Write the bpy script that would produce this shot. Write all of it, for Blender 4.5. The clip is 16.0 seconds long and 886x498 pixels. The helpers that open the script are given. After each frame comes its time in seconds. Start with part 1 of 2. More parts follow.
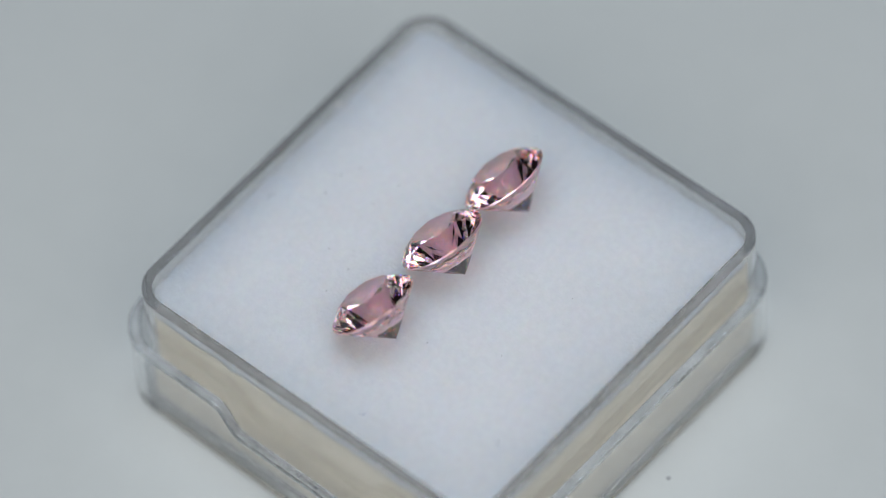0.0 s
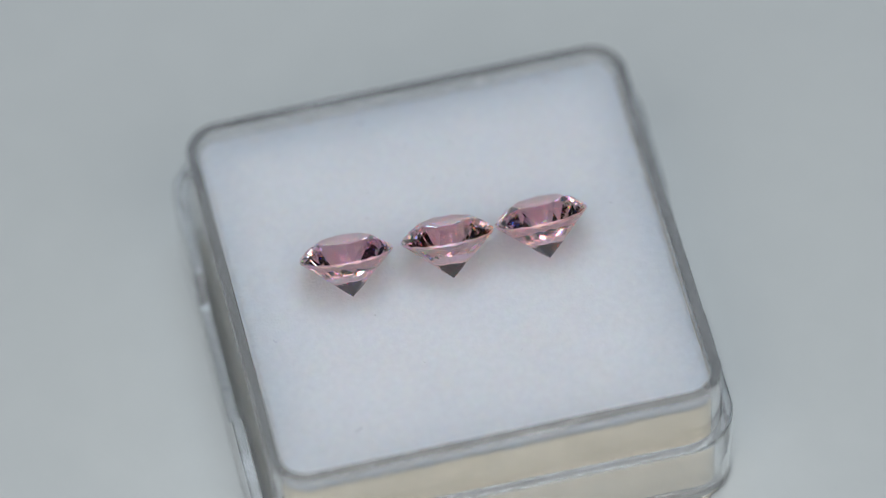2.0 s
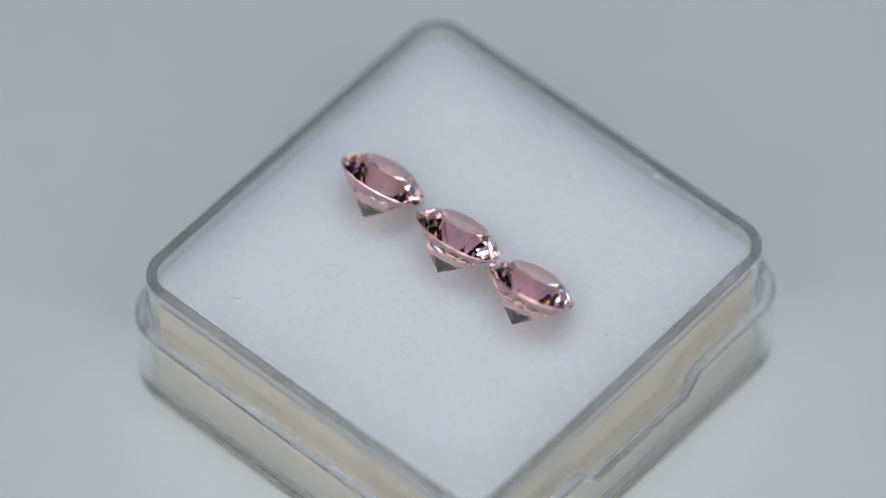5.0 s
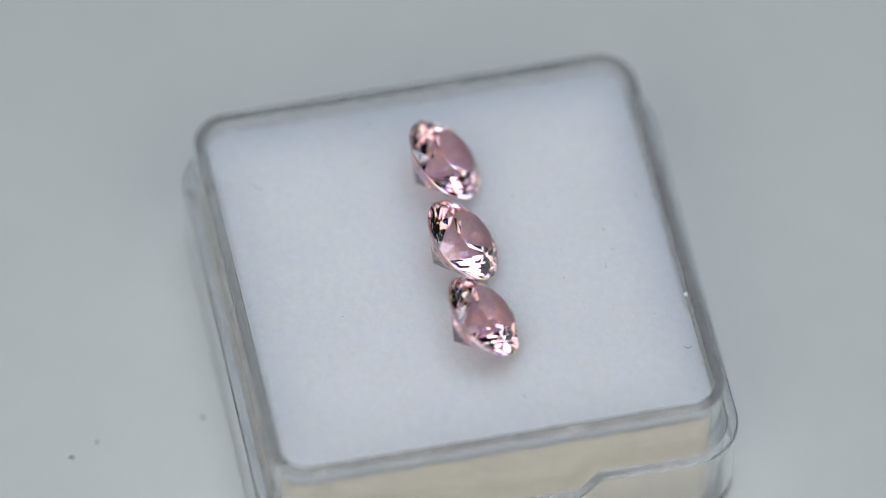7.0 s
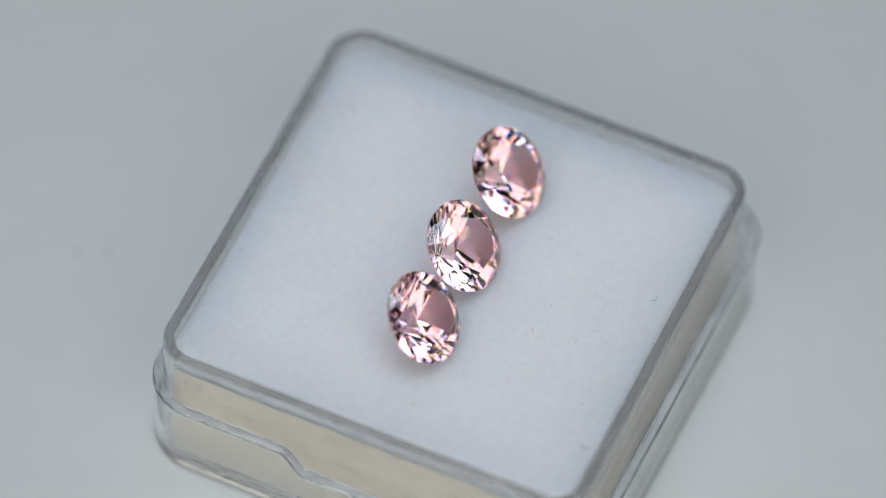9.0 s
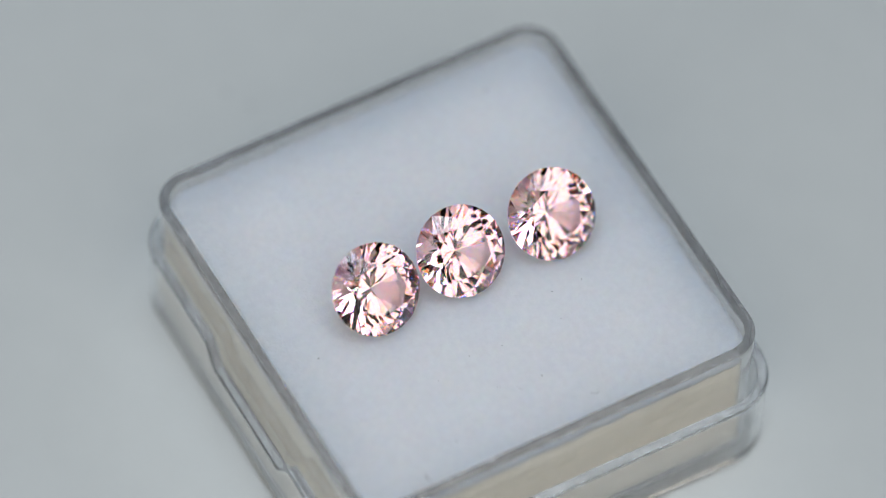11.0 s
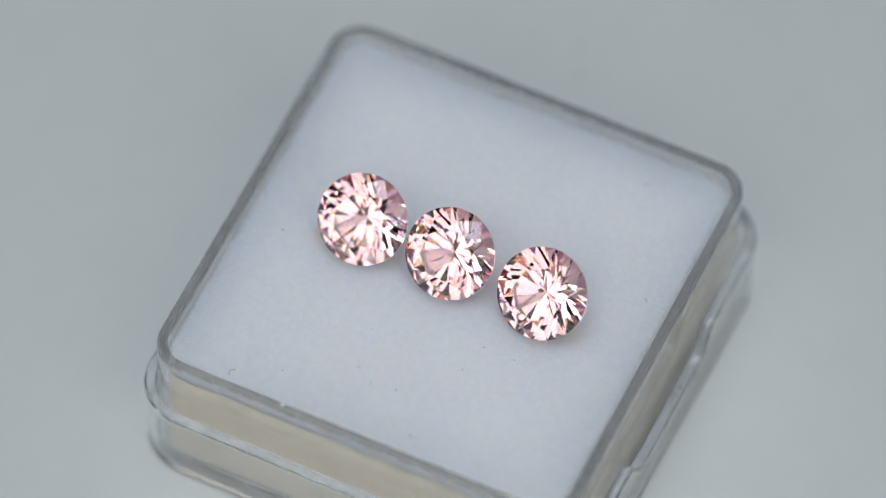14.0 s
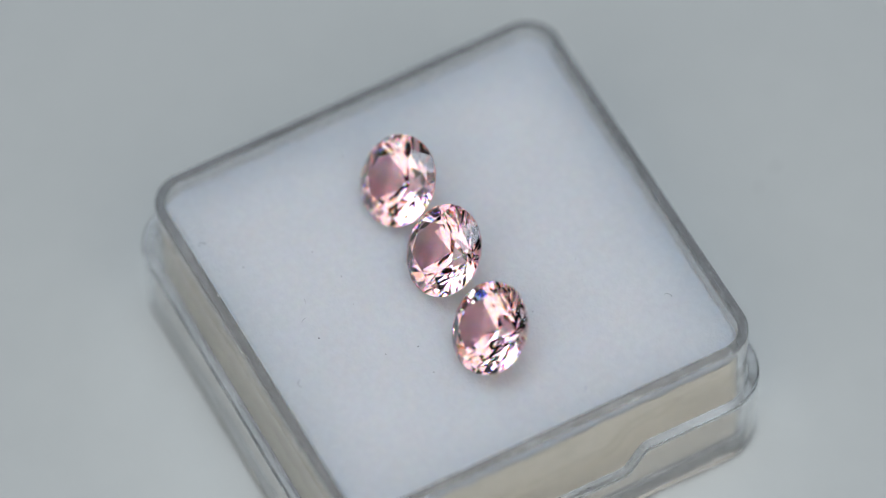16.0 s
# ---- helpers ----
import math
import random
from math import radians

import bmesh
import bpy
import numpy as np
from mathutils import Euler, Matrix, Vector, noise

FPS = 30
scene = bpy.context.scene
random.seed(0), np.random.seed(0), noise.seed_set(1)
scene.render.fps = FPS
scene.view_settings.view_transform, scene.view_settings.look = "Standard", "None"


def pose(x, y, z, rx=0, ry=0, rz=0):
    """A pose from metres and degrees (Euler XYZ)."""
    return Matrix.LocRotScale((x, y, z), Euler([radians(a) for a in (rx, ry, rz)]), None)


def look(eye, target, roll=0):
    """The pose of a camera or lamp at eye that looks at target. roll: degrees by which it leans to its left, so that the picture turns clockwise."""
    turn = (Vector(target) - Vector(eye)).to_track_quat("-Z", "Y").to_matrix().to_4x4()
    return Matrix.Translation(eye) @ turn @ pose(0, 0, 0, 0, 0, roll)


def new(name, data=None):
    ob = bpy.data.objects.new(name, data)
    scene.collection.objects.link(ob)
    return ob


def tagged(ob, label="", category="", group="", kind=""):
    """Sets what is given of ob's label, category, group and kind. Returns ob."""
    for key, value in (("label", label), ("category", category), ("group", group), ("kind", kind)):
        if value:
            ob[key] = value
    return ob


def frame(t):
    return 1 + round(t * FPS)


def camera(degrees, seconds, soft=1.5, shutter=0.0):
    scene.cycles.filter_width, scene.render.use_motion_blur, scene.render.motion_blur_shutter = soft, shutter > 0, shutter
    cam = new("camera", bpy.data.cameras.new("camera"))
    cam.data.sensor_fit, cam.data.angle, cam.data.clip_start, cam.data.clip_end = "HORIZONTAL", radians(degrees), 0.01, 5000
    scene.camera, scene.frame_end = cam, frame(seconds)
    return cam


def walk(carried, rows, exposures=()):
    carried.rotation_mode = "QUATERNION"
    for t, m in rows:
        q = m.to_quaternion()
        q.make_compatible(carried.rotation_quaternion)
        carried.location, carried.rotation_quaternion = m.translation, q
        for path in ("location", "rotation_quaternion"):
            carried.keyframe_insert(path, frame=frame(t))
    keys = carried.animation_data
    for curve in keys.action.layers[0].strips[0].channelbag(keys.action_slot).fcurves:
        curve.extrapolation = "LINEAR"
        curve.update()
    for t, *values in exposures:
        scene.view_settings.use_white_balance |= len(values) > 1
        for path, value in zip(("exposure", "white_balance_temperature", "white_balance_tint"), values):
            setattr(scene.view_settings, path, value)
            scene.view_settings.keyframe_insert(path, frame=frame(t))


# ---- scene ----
# A clear gem box on a slowly turning white platter, seen by a still macro camera.
MM = 0.001
SPIN = 18.222        # degrees a second, clockwise from above
SQUARE = 49.3        # turn of the box at the start
ROW = 48.5           # turn of the row of stones
PAD = 11.05           # height of the foam's top over the platter, in millimetres
LENGTH = 16.0

cam = camera(7.0, LENGTH, soft=0.5)
EYE = pose(0.0, -0.277189, 0.392928 + (PAD - 0.2) * MM, 35.326, 0.3733, -0.3969)
walk(cam, [(0.0, EYE), (LENGTH, EYE)], [(0.0, -0.07), (9.0, -0.08), (12.5, -0.15), (LENGTH, -0.18)])
cam.data.dof.use_dof = True
cam.data.dof.focus_distance = 0.4786
cam.data.dof.aperture_fstop = 10.5

# ---- world and lights ----
world = bpy.data.worlds.new("world")
world.use_nodes = True
world.node_tree.nodes["Background"].inputs[0].default_value = (0.75, 0.87, 1.0, 1)
world.node_tree.nodes["Background"].inputs[1].default_value = 0.05
scene.world = world


def softbox(name, eye, target, width, height, watts, colour):
    lamp = bpy.data.lights.new(name, "AREA")
    lamp.shape, lamp.size, lamp.size_y = "RECTANGLE", width, height
    lamp.energy, lamp.color = watts, colour
    ob = new(name, lamp)
    ob.matrix_basis = look(eye, target)
    return ob


WARM = (0.98, 0.935, 0.90)
COOL = (0.85, 0.95, 1.09)
softbox("softbox_left", (-0.315, -0.44, 0.60), (0, 0, 0), 0.54, 0.54, 1.80, WARM)
softbox("softbox_right", (0.315, -0.44, 0.60), (0, 0, 0), 0.54, 0.54, 1.60, WARM)
softbox("softbox_top", (0.0, 0.10, 0.75), (0, 0, 0), 0.54, 0.32, 2.75, COOL)
# weak unseen fill, added to brighten the stones' facets turned low to the front
softbox("fill_front", (0.0, -0.74, 0.30), (0, 0, 0), 0.60, 0.22, 0.2, WARM)
scene.cycles.max_bounces, scene.cycles.glossy_bounces, scene.cycles.transmission_bounces = 32, 24, 24
scene.cycles.sample_clamp_indirect = 0.0
scene.cycles.caustics_reflective = scene.cycles.caustics_refractive = True


# ---- materials ----
def material(name):
    m = bpy.data.materials.new(name)
    m.use_nodes = True
    tree = m.node_tree
    return m, tree, tree.nodes["Principled BSDF"]


def mottled(name, dark, light, scale, rough, bump=0.0, bump_scale=0.0, bump_depth=0.0002, fine=0.35):
    """A plain surface with broad stains, fine grain and a small relief."""
    m, tree, p = material(name)
    n, l = tree.nodes, tree.links
    where = n.new("ShaderNodeTexCoord")
    broad = n.new("ShaderNodeTexNoise")
    broad.inputs["Scale"].default_value, broad.inputs["Detail"].default_value = scale, 4
    grain = n.new("ShaderNodeTexNoise")
    grain.inputs["Scale"].default_value, grain.inputs["Detail"].default_value = scale * 11, 3
    mix = n.new("ShaderNodeMix")
    mix.data_type = "FLOAT"
    mix.inputs[0].default_value = fine
    ramp = n.new("ShaderNodeValToRGB")
    ramp.color_ramp.elements[0].position, ramp.color_ramp.elements[1].position = 0.32, 0.68
    ramp.color_ramp.elements[0].color, ramp.color_ramp.elements[1].color = (*dark, 1), (*light, 1)
    for tex in (broad, grain):
        l.new(where.outputs["Object"], tex.inputs["Vector"])
    l.new(broad.outputs["Fac"], mix.inputs[2])
    l.new(grain.outputs["Fac"], mix.inputs[3])
    l.new(mix.outputs[0], ramp.inputs[0])
    l.new(ramp.outputs[0], p.inputs["Base Color"])
    p.inputs["Roughness"].default_value = rough
    if bump:
        tex = n.new("ShaderNodeTexNoise")
        tex.inputs["Scale"].default_value, tex.inputs["Detail"].default_value = bump_scale, 5
        b = n.new("ShaderNodeBump")
        b.inputs["Strength"].default_value, b.inputs["Distance"].default_value = bump, bump_depth
        l.new(where.outputs["Object"], tex.inputs["Vector"])
        l.new(tex.outputs["Fac"], b.inputs["Height"])
        l.new(b.outputs[0], p.inputs["Normal"])
    return m


def stone_glass(name, tint, index, spread, rough=0.0):
    """A clear tinted stone that bends red, green and blue a little differently, which gives its fire."""
    m = bpy.data.materials.new(name)
    m.use_nodes = True
    n, l = m.node_tree.nodes, m.node_tree.links
    n.remove(n["Principled BSDF"])
    bends = []
    for k, share in ((-1, (0.68, 0.21, 0.11)), (0, (0.21, 0.58, 0.21)), (1, (0.11, 0.21, 0.68))):
        inside = n.new("ShaderNodeBsdfRefraction")
        inside.inputs["Color"].default_value = (*(a * b for a, b in zip(share, tint)), 1)
        inside.inputs["Roughness"].default_value = rough
        inside.inputs["IOR"].default_value = index + k * spread
        bends.append(inside)
    first, whole = n.new("ShaderNodeAddShader"), n.new("ShaderNodeAddShader")
    l.new(bends[0].outputs[0], first.inputs[0])
    l.new(bends[1].outputs[0], first.inputs[1])
    l.new(first.outputs[0], whole.inputs[0])
    l.new(bends[2].outputs[0], whole.inputs[1])
    mirror = n.new("ShaderNodeBsdfGlossy")
    mirror.inputs["Color"].default_value = (1, 0.985, 0.985, 1)
    mirror.inputs["Roughness"].default_value = rough
    gloss, both = n.new("ShaderNodeFresnel"), n.new("ShaderNodeMixShader")
    gloss.inputs["IOR"].default_value = index
    l.new(gloss.outputs[0], both.inputs[0])
    l.new(whole.outputs[0], both.inputs[1])
    l.new(mirror.outputs[0], both.inputs[2])
    l.new(both.outputs[0], n["Material Output"].inputs["Surface"])
    return m


def clear_plastic(name, tint, haze_low, haze_high):
    m, tree, p = material(name)
    n, l = tree.nodes, tree.links
    p.inputs["Base Color"].default_value = (*tint, 1)
    p.inputs["Transmission Weight"].default_value = 1.0
    p.inputs["IOR"].default_value = 1.49
    where = n.new("ShaderNodeTexCoord")
    tex = n.new("ShaderNodeTexNoise")
    tex.inputs["Scale"].default_value, tex.inputs["Detail"].default_value = 260, 3
    haze = n.new("ShaderNodeMapRange")
    haze.inputs[1].default_value, haze.inputs[2].default_value = 0.45, 0.75
    haze.inputs[3].default_value, haze.inputs[4].default_value = 0.0, 0.05
    # besides slight haze, this diffuse grey share lightens rims and walls that refract dark
    lighten = n.new("ShaderNodeMapRange")
    lighten.inputs[1].default_value, lighten.inputs[2].default_value = 0.3, 0.7
    lighten.inputs[3].default_value, lighten.inputs[4].default_value = haze_low, haze_high
    lighten_grey = n.new("ShaderNodeBsdfDiffuse")
    lighten_grey.inputs[0].default_value = (0.66, 0.68, 0.69, 1)
    both = n.new("ShaderNodeMixShader")
    l.new(tex.outputs["Fac"], lighten.inputs[0])
    l.new(lighten.outputs[0], both.inputs[0])
    l.new(p.outputs[0], both.inputs[1])
    l.new(lighten_grey.outputs[0], both.inputs[2])
    l.new(both.outputs[0], n["Material Output"].inputs["Surface"])
    b = n.new("ShaderNodeBump")
    b.inputs["Strength"].default_value, b.inputs["Distance"].default_value = 0.004, 0.0002
    l.new(where.outputs["Object"], tex.inputs["Vector"])
    l.new(tex.outputs["Fac"], haze.inputs[0])
    l.new(haze.outputs[0], p.inputs["Roughness"])
    l.new(tex.outputs["Fac"], b.inputs["Height"])
    l.new(b.outputs[0], p.inputs["Normal"])
    return m


PLATTER_WHITE = mottled("platter_white", (0.565, 0.60, 0.588), (0.60, 0.635, 0.622), 30, 0.55, 0.15, 2500, 0.00005)
FOAM_WHITE = mottled("foam_white", (0.74, 0.765, 0.798), (0.80, 0.825, 0.855), 190, 0.95, 0.8, 5200, 0.00008, 0.6)
FOAM_CREAM = mottled("foam_cream", (0.67, 0.62, 0.48), (0.87, 0.825, 0.68), 160, 0.95, 0.7, 2600, 0.00014, 0.55)
soft_foam = FOAM_WHITE.node_tree.nodes["Principled BSDF"]      # light seeps through the foam
soft_foam.inputs["Subsurface Weight"].default_value = 1.0
soft_foam.inputs["Subsurface Radius"].default_value = (1.0, 0.8, 0.65)
soft_foam.inputs["Subsurface Scale"].default_value = 0.0085
CLEAR = clear_plastic("clear_plastic", (0.95, 0.96, 0.965), 0.10, 0.15)
CLEAR_TRAY = clear_plastic("clear_tray_plastic", (0.955, 0.964, 0.97), 0.0, 0.025)
PINK = stone_glass("pink_stone", (1.0, 0.82, 0.85), 1.78, 0.010)
PINK_MATT = stone_glass("pink_stone_girdle", (1.0, 0.80, 0.82), 1.78, 0.008, 0.3)
RIM_SHEEN = clear_plastic("rim_sheen_plastic", (0.93, 0.95, 0.955), 0.10, 0.24)
DARK_DUST = mottled("dark_dust", (0.02, 0.02, 0.025), (0.06, 0.06, 0.07), 900, 0.9)
GREY_DUST = mottled("grey_dust", (0.22, 0.23, 0.25), (0.32, 0.33, 0.36), 900, 0.9)
BLUE_LINT = mottled("blue_lint", (0.18, 0.20, 0.36), (0.26, 0.28, 0.46), 900, 0.9)
CRUMB = mottled("crumb_white", (0.80, 0.81, 0.82), (0.88, 0.88, 0.88), 900, 0.9)
ROOM = mottled("room_grey", (0.012, 0.012, 0.013), (0.02, 0.02, 0.021), 3, 0.9)
DESK = mottled("desk_grey", (0.50, 0.51, 0.51), (0.55, 0.56, 0.56), 8, 0.7)

# ---- helpers for meshes ----
MOVING = []          # things that turn with the platter: (object, pose at the start)


def mesh_of(name, bm, mat, smooth=False, angle=None):
    bmesh.ops.recalc_face_normals(bm, faces=bm.faces)
    me = bpy.data.meshes.new(name)
    bm.to_mesh(me)
    bm.free()
    me.materials.append(mat)
    for f in me.polygons:
        f.use_smooth = smooth
    if smooth and angle:
        me.set_sharp_from_angle(angle=radians(angle))
    return me


def part(name, bm, mat, parent=None, label="", smooth=False, angle=None):
    ob = new(name, mesh_of(name, bm, mat, smooth, angle))
    ob.parent = parent
    return tagged(ob, label)


def turning(ob, m):
    ob.matrix_basis = m
    MOVING.append((ob, m))
    return ob


def in_box(x, y, z, turn=0.0):
    """A pose given in the box's own axes, millimetres over the platter."""
    return pose(-0.25 * MM, 0.12 * MM, 0, 0, 0, SQUARE) @ pose(x * MM, y * MM, z * MM, 0, 0, turn)


def in_tray(x, y, z, turn=0.0):
    """A pose given in the tray's own axes, millimetres over the platter."""
    return pose(-0.53 * MM, 0.15 * MM, 0, 0, 0, SQUARE - 0.45) @ pose(x * MM, y * MM, z * MM, 0, 0, turn)


def in_row(x, y, z, turn=0.0):
    """A pose given in the axes of the row of stones, millimetres over the platter."""
    return pose(0, 0, 0, 0, 0, ROW) @ pose(x * MM, y * MM, z * MM, 0, 0, turn)


# the platter sits a little askew on its axle
SKEW = pose(0, 0, PAD * MM) @ pose(0, 0, 0, 0, 0, ROW) @ pose(0, 0, 0, -1.55, -1.45) @ pose(0, 0, 0, 0, 0, -ROW) @ pose(0, 0, -PAD * MM)


def rounded(half, r, corner=12, side=56):
    """A square with round corners: (x, y, side number, place along the side)."""
    out = []
    c = half - r
    for k in range(4):
        a0 = k * math.pi / 2
        ca, sa = math.cos(a0), math.sin(a0)
        for i in range(side):
            v = -c + 2 * c * i / side
            out.append((half * ca - v * sa, half * sa + v * ca, k, v))
        for i in range(corner):
            b = a0 + (math.pi / 2) * i / corner
            cx, cy = c * ca - c * sa, c * sa + c * ca
            out.append((cx + r * math.cos(b), cy + r * math.sin(b), k, c))
    return out


def loft(bm, loops, cap_first=True, cap_last=True, ring=False):
    rings = [[bm.verts.new((x * MM, y * MM, z * MM)) for x, y, z in loop] for loop in loops]
    n = len(rings[0])
    for a, b in zip(rings, rings[1:] + rings[:1] if ring else rings[1:]):
        for i in range(n):
            j = (i + 1) % n
            bm.faces.new((a[i], a[j], b[j], b[i]))
    if cap_first:
        bm.faces.new(rings[0][::-1])
    if cap_last:
        bm.faces.new(rings[-1])


def slab(name, sx, sy, sz, mat, m, label, category):
    bm = bmesh.new()
    bmesh.ops.create_cube(bm, size=1, matrix=Matrix.Diagonal((sx, sy, sz, 1)))
    ob = new(name, mesh_of(name, bm, mat))
    ob.matrix_basis = m
    return tagged(ob, label, category, kind="structure")


# ---- the plain room that closes the place ----
slab("floor", 2.4, 2.4, 0.04, DESK, pose(0, 0, -0.045), "plain grey work surface under the turntable", "floor")
slab("wall_north", 2.4, 0.05, 1.5, ROOM, pose(0, 1.22, 0.72), "plain charcoal wall", "wall")
slab("wall_south", 2.4, 0.05, 1.5, ROOM, pose(0, -1.22, 0.72), "plain charcoal wall", "wall")
slab("wall_east", 0.05, 2.4, 1.5, ROOM, pose(1.22, 0, 0.72), "plain charcoal wall", "wall")
slab("wall_west", 0.05, 2.4, 1.5, ROOM, pose(-1.22, 0, 0.72), "plain charcoal wall", "wall")
slab("ceiling", 2.5, 2.5, 0.05, ROOM, pose(0, 0, 1.5), "plain charcoal ceiling", "ceiling")


# ---- turntable ----
def build_turntable():
    thing = new("turntable")
    bm = bmesh.new()
    n = 128

    def ring(r, z):
        return [(r * math.cos(2 * math.pi * i / n), r * math.sin(2 * math.pi * i / n), z) for i in range(n)]

    loft(bm, [ring(94, -9), ring(95, -8.4), ring(95, -1.4), ring(94.6, -0.5), ring(93.6, 0)])
    turning(part("platter", bm, PLATTER_WHITE, thing, "smooth matt pale grey platter", True, 40), pose(0, 0, 0))
    bm = bmesh.new()
    loft(bm, [ring(70, -25), ring(72, -24), ring(72, -14.2), ring(70, -13.6), ring(14, -13.6), ring(14, -9.5)])
    part("foot", bm, DESK, thing, "", True, 40)
    tagged(thing, "smooth pale grey motorised turntable slowly turning", "turntable")


build_turntable()

# ---- the clear box: a shallow lid used as a tray, and the base with its foam ----
RIM = PAD - 4.52             # the tray's rim


EDGE = PAD - 0.42            # the foam's top along the walls, lower than its middle


def dome(half):
    """The height of the foam's top at a distance from the middle of the pad."""
    return PAD - (PAD - EDGE) * (half / 14.1) ** 3


def on_foam(x, y):
    """The height of the foam's top under a place on the platter."""
    v = in_box(0, 0, 0).inverted() @ Vector((x * MM, y * MM, 0)) / MM
    return dome(min(max(abs(v.x), abs(v.y)), 14.1))


def smoothstep(a, b, v):
    k = min(max((v - a) / (b - a), 0.0), 1.0)
    return 0.8 * k + 0.2 * k * k * (3 - 2 * k)


def tray_top(k, v):
    """The rim dips on two opposite sides, where a thumb opens the box."""
    if k == 0:
        return RIM - 1.7 * (smoothstep(-5.4, -4.0, v) - smoothstep(4.9, 6.3, v))
    if k == 2:
        return RIM - 2.1 * (smoothstep(-6.3, -4.8, v) - smoothstep(4.8, 6.3, v))
    return RIM


def build_tray():
    thing = new("plastic_tray")
    bm = bmesh.new()

    def at(half, r, z=None, drop=0.0):
        return [(x, y, (tray_top(k, v) - drop) if z is None else z) for x, y, k, v in rounded(half, r)]

    loft(bm, [at(16.12, 3.7, 0.45), at(16.125, 3.7, 0.6), at(16.25, 3.8, None, 0.34),
              at(16.26, 3.8, None, 0.14), at(16.23, 3.77, None, 0.04), at(16.15, 3.69, None, 0.0), at(16.08, 3.62, None, 0.0), at(15.62, 3.16, None, 0.0),
              at(15.56, 3.1, None, 0.0), at(15.5, 3.04, None, 0.05), at(15.48, 3.02, None, 0.16), at(15.477, 3.02, None, 0.36), at(15.465, 3.01, 0.8),
              at(15.46, 3.0, 0.65), at(15.45, 3.0, 0.45)], False, False, True)
    # wall and rim cast no shadow, so the foam and platter stay lit
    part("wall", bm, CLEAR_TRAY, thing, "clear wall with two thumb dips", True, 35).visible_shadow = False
    bm = bmesh.new()
    loft(bm, [at(15.5, 3.1, 0.0), at(15.86, 3.44, 0.07), at(16.06, 3.64, 0.2), at(16.12, 3.7, 0.34), at(16.12, 3.7, 0.44), at(15.4, 2.98, 0.44), at(15.2, 2.8, 0.4)])
    part("bottom", bm, CLEAR_TRAY, thing, "", True, 40)
    # added thin strip, its milky colour stands in for the rim's bright reflection
    bm = bmesh.new()
    loft(bm, [at(16.13, 3.69, None, -0.004), at(16.11, 3.67, None, -0.03), at(15.58, 3.12, None, -0.03), at(15.56, 3.1, None, -0.004)], False, False, True)
    part("rim", bm, RIM_SHEEN, thing, "edge whitened for its bright reflection, sawn at the dips", True, 30).visible_shadow = False
    # grit and tiny chips along the two rough thumb dips
    rng = random.Random(23)
    verts, faces = [], []
    for i in range(420):
        side = rng.choice((0, 2))
        v = rng.triangular(-7.5, 7.5, rng.choice((-3.0, 3.5)))
        q = Vector((rng.uniform(15.6, 16.2), v, tray_top(side, v) + 0.03))
        if side == 2:
            q.x, q.y = -q.x, -q.y
        size = rng.choice((0.015, 0.02, 0.03, 0.045)) * rng.uniform(0.7, 1.3)
        n = len(verts)
        turn = rng.uniform(0, 6.28)
        for k in range(3):
            verts.append((q + Vector((size * math.cos(turn + 2.1 * k), 1.6 * size * math.sin(turn + 2.1 * k), 0))) * MM)
        verts.append((q + Vector((0, 0, size * 0.8))) * MM)
        faces += [(n, n + 1, n + 3), (n + 1, n + 2, n + 3), (n + 2, n, n + 3), (n + 2, n + 1, n)]
    me = bpy.data.meshes.new("grit")
    me.from_pydata(verts, [], faces)
    me.materials.append(GREY_DUST)
    grit = new("grit", me)
    grit.parent = thing
    tagged(grit, "dark grit along the rough thumb dips", kind="stuff")
    tagged(thing, "clear shallow plastic tray holding the gem box", "tray")
    turning(thing, in_tray(0, 0, 0))


def build_base():
    thing = new("gem_box")
    bm = bmesh.new()

    def at(half, r, z):
        return [(x, y, z) for x, y, k, v in rounded(half, r)]

    top = PAD + 0.18
    lip = [at(15.09 + 0.11 * math.cos(a), 2.35 + 0.11 * math.cos(a), top - 0.11 + 0.11 * math.sin(a)) for a in (math.pi * i / 10 for i in range(6))]
    lip += [at(14.59 + 0.11 * math.cos(a), 1.85 + 0.11 * math.cos(a), top - 0.11 + 0.11 * math.sin(a)) for a in (math.pi * i / 10 for i in range(5, 11))]
    loft(bm, [at(14.7, 1.9, 0.42), at(14.93, 2.15, 0.47), at(15.01, 2.25, 0.62), at(15.02, 2.25, 0.8), at(15.195, 2.455, top - 0.6), *lip,
              at(14.475, 1.72, top - 0.6), at(14.405, 1.54, 1.2), at(14.4, 1.54, 1.05), at(14.3, 1.45, 0.85), at(14.3, 1.45, 0.42)], False, False, True)
    # shadows are off for wall and bottom to keep the cream sides bright
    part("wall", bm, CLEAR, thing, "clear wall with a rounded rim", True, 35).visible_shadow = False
    bm = bmesh.new()
    loft(bm, [at(14.29, 1.44, 0.42), at(14.29, 1.44, 0.85)])
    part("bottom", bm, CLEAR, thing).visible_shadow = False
    tagged(thing, "clear square plastic gem box with rounded corners", "gem box")
    turning(thing, in_box(0, 0, 0))


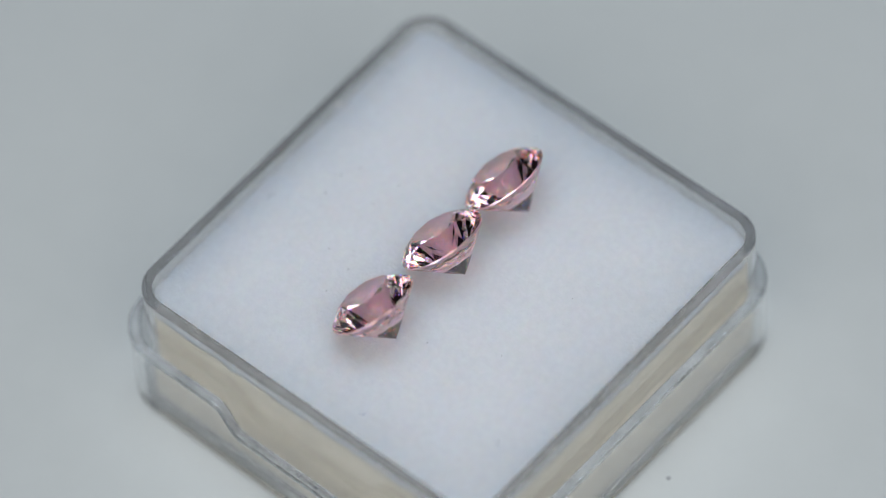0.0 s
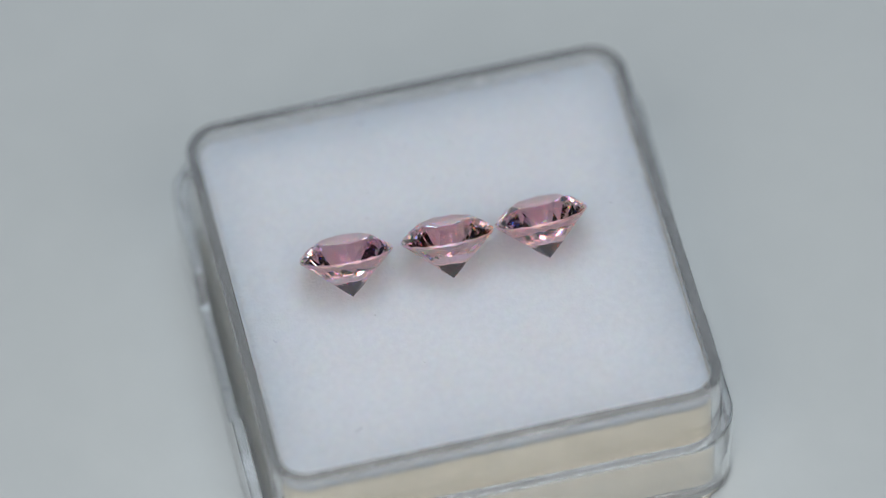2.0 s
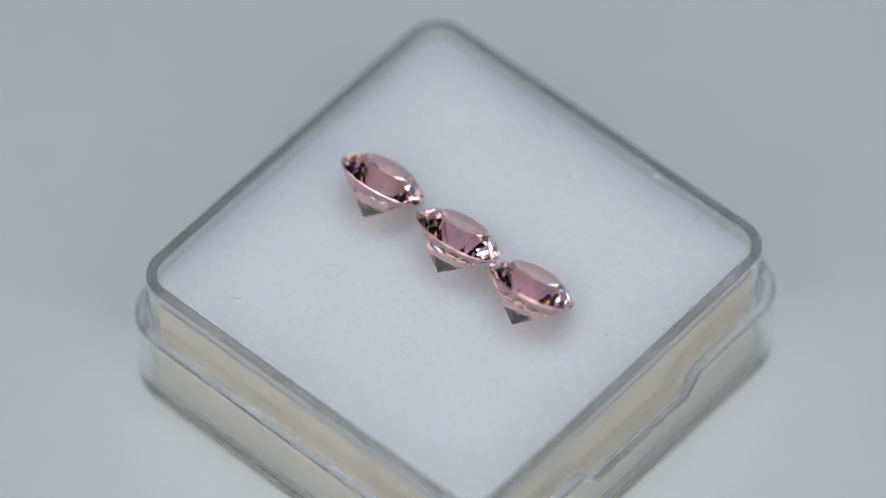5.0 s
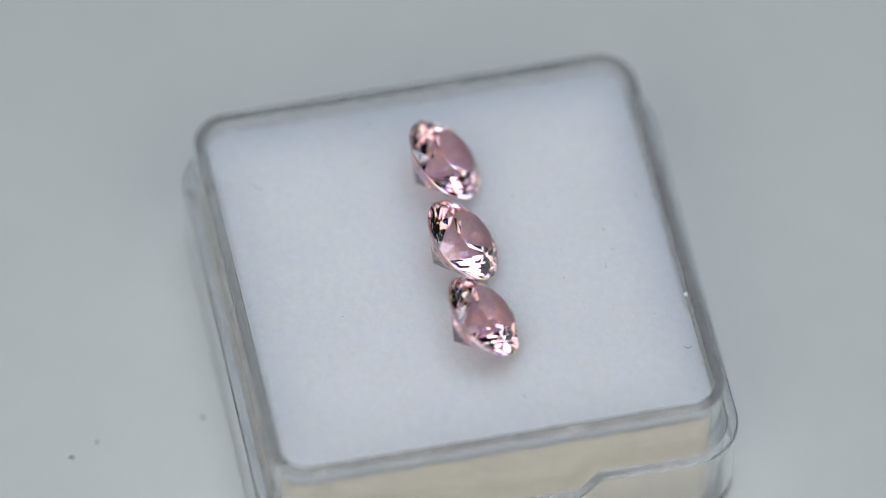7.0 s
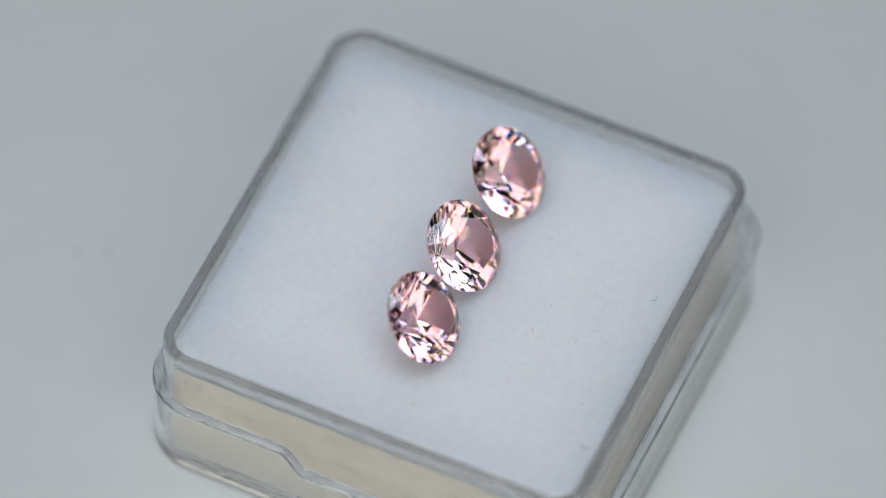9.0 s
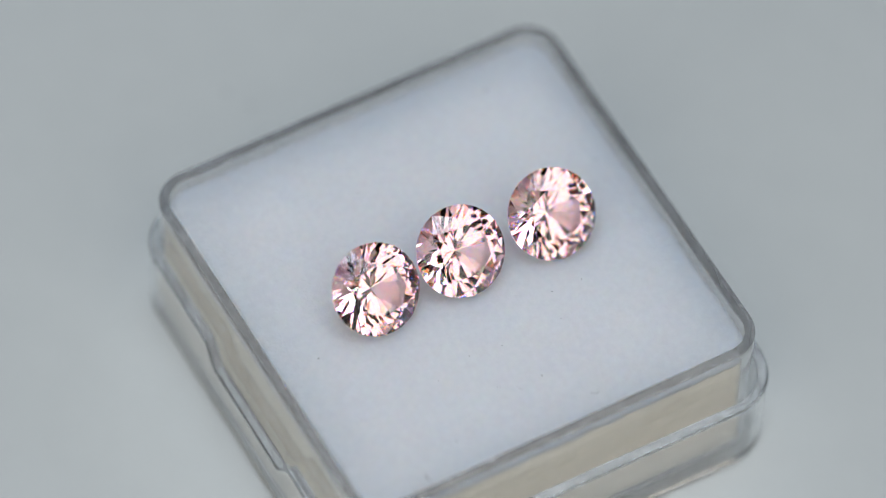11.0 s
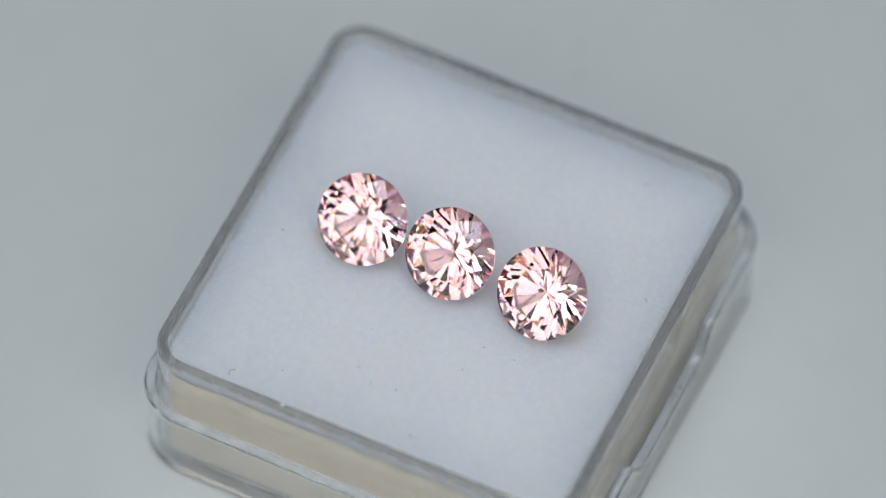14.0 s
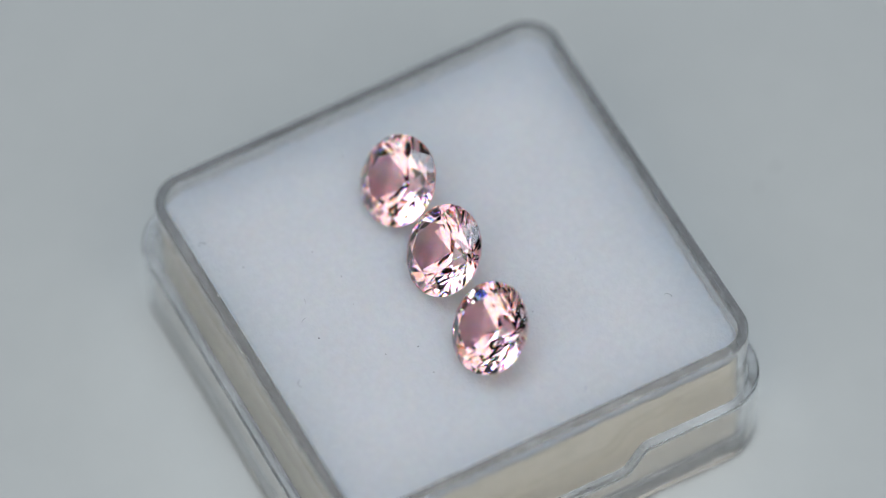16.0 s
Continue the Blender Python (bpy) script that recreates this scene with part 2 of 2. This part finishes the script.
def build_foam():
    thing = new("foam_pad")

    def at(half, r, z, rough=0.0, lift=0.0):
        out = []
        for x, y, k, v in rounded(half, r, 20, 240):
            e = rough * (noise.noise((x * 0.9, y * 0.9, z)) + 0.8 * noise.noise((x * 4, y * 4, z + 3)) + 0.8 * abs(noise.noise((x * 11, y * 11, z + 6))))
            out.append((x * (1 - e), y * (1 - e), z + lift * noise.noise((x * 0.7, y * 0.7, 9))))
        return out

    bm = bmesh.new()
    loft(bm, [at(14.15, 1.3, 0.88), at(14.3, 1.4, 1.05), at(14.36, 1.5, 5.0, 0.001), at(14.37, 1.5, EDGE - 2.0, 0.001), at(14.34, 1.5, EDGE - 1.25, 0.003, 0.25), at(13.2, 1.2, EDGE - 1.6), at(13.0, 1.0, EDGE - 7.5)])
    part("core", bm, FOAM_CREAM, thing, "cream foam seen through the clear sides", True, 50)
    bm = bmesh.new()
    loft(bm, [at(12.8, 0.9, EDGE - 7.3), at(12.9, 1.0, EDGE - 1.5), at(14.3, 1.5, EDGE - 1.24, 0.001, 0.25), at(14.37, 1.52, EDGE - 1.0, 0.002, 0.25), at(14.4, 1.55, EDGE - 0.55, 0.002, 0.05), at(14.34, 1.55, EDGE - 0.36, 0.006, 0.05), at(14.24, 1.5, EDGE - 0.17, 0.008), at(14.08, 1.4, EDGE - 0.06, 0.008), at(13.85, 1.3, EDGE, 0.006)] + [at(h, h * 0.1, dome(h)) for h in (13, 12, 11, 10, 9, 8, 7, 6, 4, 2)])
    part("top_layer", bm, FOAM_WHITE, thing, "soft white top of the foam", True, 50)
    # short fibres along the torn edge of the top layer
    rng = random.Random(11)
    verts, faces = [], []
    edge = rounded(14.14, 1.45, 20, 240)
    for i in range(5200):
        x, y, k, v = edge[rng.randrange(len(edge))]
        out = Vector((x, y, 0)).normalized()
        out = (Matrix.Rotation(rng.gauss(0, 0.7), 3, "Z") @ out) * rng.uniform(0.08, 0.30)
        base = Vector((x, y, EDGE - rng.uniform(0.05, 0.18))) + Vector((rng.gauss(0, 0.08), rng.gauss(0, 0.08), 0))
        side = Vector((-out.y, out.x, 0)).normalized() * 0.014
        tip = base + out + Vector((0, 0, rng.uniform(-0.06, 0.08)))
        n = len(verts)
        verts += [(base + side) * MM, (base - side) * MM, (base + Vector((0, 0, 0.02))) * MM, tip * MM]
        faces += [(n, n + 1, n + 3), (n + 1, n + 2, n + 3), (n + 2, n, n + 3)]
    me = bpy.data.meshes.new("fuzz")
    me.from_pydata(verts, [], faces)
    me.materials.append(FOAM_WHITE)
    fuzz = new("fuzz", me)
    fuzz.parent = thing
    tagged(fuzz, "loose white fibres along the edge", kind="stuff")
    tagged(thing, "white foam pad with cream sides filling the clear box", "foam pad")
    turning(thing, in_box(0, 0, 0))


build_tray()
build_base()
build_foam()

# ---- the three stones ----
GEM_R = 3.115
PAV = 2.886          # girdle's middle to culet


def brilliant():
    """A round brilliant in four shells: table; stars, kites and upper girdle facets; girdle; lower girdle facets and pavilion mains."""
    R, rt, rm, rl = GEM_R, 0.575 * GEM_R, 0.79 * GEM_R, 0.22 * GEM_R
    g = 0.085
    crown = math.tan(radians(35.5))
    hc = g + (R - rt) * crown
    bm = bmesh.new()

    def v(r, a, z):
        a = radians(a)
        return bm.verts.new((r * math.cos(a) * MM, r * math.sin(a) * MM, z * MM))

    def plane_z(p0, p1, p2, r, a):
        p0, p1, p2 = (q.co / MM for q in (p0, p1, p2))
        n = (p1 - p0).cross(p2 - p0)
        x, y = r * math.cos(radians(a)), r * math.sin(radians(a))
        return p0.z - (n.x * (x - p0.x) + n.y * (y - p0.y)) / n.z

    c = math.cos(radians(22.5))
    table = [v(rt, 45 * k, hc) for k in range(8)]
    star = [v(rm, 45 * k + 22.5, hc - (rm * c - rt) * crown) for k in range(8)]
    up = [v(R, 22.5 * k, g) for k in range(16)]
    low = [v(R, 22.5 * k, -g) for k in range(16)]
    culet = v(0, 0, -PAV)
    slope = (PAV - g) / R
    deep = [v(rl, 45 * k + 22.5, -PAV + rl * c * slope) for k in range(8)]
    umid, lmid = [], []
    for k in range(16):
        s = star[(k // 2) % 8] if k % 2 == 0 else star[k // 2]
        d = deep[k // 2]
        a, b = k, (k + 1) % 16
        umid.append(v(R, 22.5 * k + 11.25, plane_z(s, up[a], up[b], R, 22.5 * k + 11.25)))
        lmid.append(v(R, 22.5 * k + 11.25, plane_z(d, low[a], low[b], R, 22.5 * k + 11.25)))
    shells = {"table": [table], "crown": [], "girdle": [], "pavilion": []}
    for k in range(8):
        n, p = (k + 1) % 8, (k - 1) % 8
        shells["crown"] += [(table[k], star[k], table[n]), (table[k], star[p], up[2 * k], star[k])]
        shells["pavilion"].append((culet, deep[k], low[2 * k], deep[p]))
    for k in range(16):
        n = (k + 1) % 16
        shells["crown"].append((star[k // 2], up[k], umid[k], up[n]))
        shells["pavilion"].append((deep[k // 2], low[n], lmid[k], low[k]))
        shells["girdle"] += [(up[k], low[k], lmid[k], umid[k]), (umid[k], lmid[k], low[n], up[n])]
    meshes = {}
    for name, faces in shells.items():
        verts, index = [], []
        for face in faces:
            pts = [q.co.copy() for q in face]
            middle = sum(pts, Vector()) / len(pts)
            if (pts[1] - pts[0]).cross(pts[2] - pts[1]).dot(middle) < 0:      # every facet faces outwards
                pts.reverse()
            index.append(tuple(range(len(verts), len(verts) + len(pts))))
            verts += pts
        me = bpy.data.meshes.new(name)
        me.from_pydata(verts, [], index)
        me.materials.append(PINK_MATT if name == "girdle" else PINK)
        meshes[name] = me
    bm.free()
    return meshes


def build_stones():
    meshes = brilliant()
    # culet's place in the box, lean in degrees and its way, turn about the stone's own axis
    for x, y, lean, way, own in ((-6.985, -1.13, 42.1, -0.74, 6), (-0.175, -1.249, 42.0, -0.99, 20), (6.371, -1.169, 42.9, 3.5, 33)):
        ob = new("gemstone")
        for name, me in meshes.items():
            shell = new(name, me)
            shell.parent = ob
            tagged(shell, "finely ground pale pink edge" if name == "girdle" else "")
        tagged(ob, "pink round brilliant-cut stone leaning on its pavilion", "gemstone", "row of pink stones")
        m = in_row(x, y, PAD + 0.05, way) @ pose(0, 0, 0, -lean) @ pose(0, 0, PAV * MM, 0, 0, own)
        turning(ob, m)


build_stones()


# ---- dust, lint and a crumb of foam ----
def speck(x, y, z, size, mat, label, seed):
    """A tiny uneven grain; x, y and z in millimetres over the platter."""
    rng = random.Random(seed)
    bm = bmesh.new()
    bmesh.ops.create_icosphere(bm, subdivisions=1, radius=size * MM)
    for v in bm.verts:
        v.co = Vector((v.co.x * 1.3, v.co.y, v.co.z * 0.6)) * rng.uniform(0.7, 1.25)
    ob = new("dust_speck", mesh_of("dust_speck", bm, mat))
    tagged(ob, label, "dust", "dust specks")
    turning(ob, pose(x * MM, y * MM, (z + size * 0.4) * MM, 0, 0, rng.uniform(0, 360)))


def fibre(x, y, z, span, curl, thick, mat, turn, label, stand=0.0):
    """A short curled fibre: a thin bent tube, lying flat or clinging to an upright side."""
    bm = bmesh.new()
    n, sides, rings = 14, 5, []
    spine = []
    a, px, py = 0.0, 0.0, 0.0
    for i in range(n):
        spine.append(Vector((px, py, thick * (1 + 0.6 * math.sin(i)))))
        a += radians(curl) / n * (1 + 0.7 * math.sin(i * 0.9))
        px, py = px + span / n * math.cos(a), py + span / n * math.sin(a)
    for i, c in enumerate(spine):
        d = (spine[min(i + 1, n - 1)] - spine[max(i - 1, 0)]).normalized()
        side = d.cross(Vector((0, 0, 1))).normalized()
        up = side.cross(d)
        r = thick * (0.5 if i in (0, n - 1) else 1)
        rings.append([tuple(c + (side * math.cos(2 * math.pi * k / sides) + up * math.sin(2 * math.pi * k / sides)) * r) for k in range(sides)])
    loft(bm, rings)
    ob = new("lint_fibre", mesh_of("lint_fibre", bm, mat, True))
    tagged(ob, label, "lint", "lint fibres")
    turning(ob, pose(x * MM, y * MM, z * MM, 0, 0, turn) @ pose(0, 0, 0, stand))


def build_dust():
    for i, (x, y, size) in enumerate(((-3.56, 6.54, 0.045), (-5.27, 4.98, 0.035), (-8.5, 6.17, 0.06), (-8.19, 1.56, 0.04), (-8.39, -1.9, 0.045),
                                      (5.69, 10.19, 0.05), (-6.92, -0.23, 0.05), (-1.72, -6.34, 0.05), (-5.04, 12.96, 0.05), (-2.4, 9.1, 0.03), (3.2, -7.5, 0.03), (7.9, -3.1, 0.03))):
        speck(x, y, on_foam(x, y), size * 0.75, DARK_DUST, "tiny dark dust speck on the white foam", i)
    fibre(-4.14, 15.99, on_foam(-4.14, 15.99), 0.75, 150, 0.015, DARK_DUST, 40, "short dark curled fibre on the white foam")
    fibre(-11.9, 6.15, on_foam(-11.9, 6.15), 0.8, 170, 0.013, GREY_DUST, 120, "short grey curled fibre on the white foam")
    fibre(-7.3, 7.55, on_foam(-7.3, 7.55), 0.55, 60, 0.011, GREY_DUST, 130, "short dark fibre on the white foam")
    fibre(-6.31, 7.99, on_foam(-6.31, 7.99), 0.4, 30, 0.011, GREY_DUST, 20, "short grey fibre on the white foam")
    fibre(-6.2, -11.6, on_foam(-6.2, -11.6), 1.3, 230, 0.014, BLUE_LINT, -60, "pale blue curled fibre on the white foam")
    fibre(2.71, -14.48, on_foam(2.71, -14.48), 0.8, 160, 0.014, GREY_DUST, 10, "short grey curled fibre on the white foam")
    # grains on the platter beside the box
    for i, (x, y, size) in enumerate(((19.85, -14.63, 0.12), (21.85, -15.17, 0.14), (13.9, -10.3, 0.15))):
        speck(x, y, 0, size, GREY_DUST, "grey dust grain on the pale platter", 40 + i)

    def on_box(x, y, z, place=in_box):
        v = place(x, y, z).translation / MM
        return v.x, v.y, v.z

    # grains on the tray's rim
    for i, (x, y, drop, size) in enumerate(((15.75, -8.65, 0, 0.10), (15.75, -11.2, 0, 0.045), (15.7, -7.3, 0, 0.04), (-15.75, -2.05, 2.1, 0.12), (-15.7, -1.5, 2.1, 0.07),
                                            (-15.8, -0.6, 2.1, 0.06), (-15.7, 3.6, 2.1, 0.05), (-15.75, 6.9, 0, 0.05), (-15.7, 1.9, 2.1, 0.05), (10.1, 15.75, 0, 0.06), (-6.2, 15.7, 0, 0.05),
                                            (5.2, -15.75, 0, 0.06), (-8.0, -15.7, 0, 0.04))):
        speck(*on_box(x * 1.01, y * 1.01, RIM - drop + 0.03, in_tray), size, DARK_DUST, "black dust grain on the clear tray's rim", 70 + i)
    # a hair and grains on the box's side
    x, y, z = on_box(15.19, -11.9, PAD - 2.3)
    fibre(x, y, z, 3.0, 300, 0.02, GREY_DUST, SQUARE + 90, "thin curled hair clinging to the clear side", 90)
    bm = bmesh.new()
    bmesh.ops.create_icosphere(bm, subdivisions=2, radius=0.17 * MM)
    for v in bm.verts:
        v.co *= 1 + 0.5 * noise.noise(v.co * 4000)
        v.co.z *= 0.7
    ob = new("foam_crumb", mesh_of("foam_crumb", bm, CRUMB, True))
    tagged(ob, "small white crumb of foam at the pad's torn edge", "crumb")
    turning(ob, pose(-7.68 * MM, 13.61 * MM, (on_foam(-7.68, 13.61) + 0.1) * MM))


build_dust()


# ---- motion ----
def motions():
    steps = 64
    for ob, m in MOVING:
        walk(ob, [(LENGTH * i / steps, pose(0, 0, 0, 0, 0, -SPIN * LENGTH * i / steps) @ SKEW @ m) for i in range(steps + 1)])


motions()
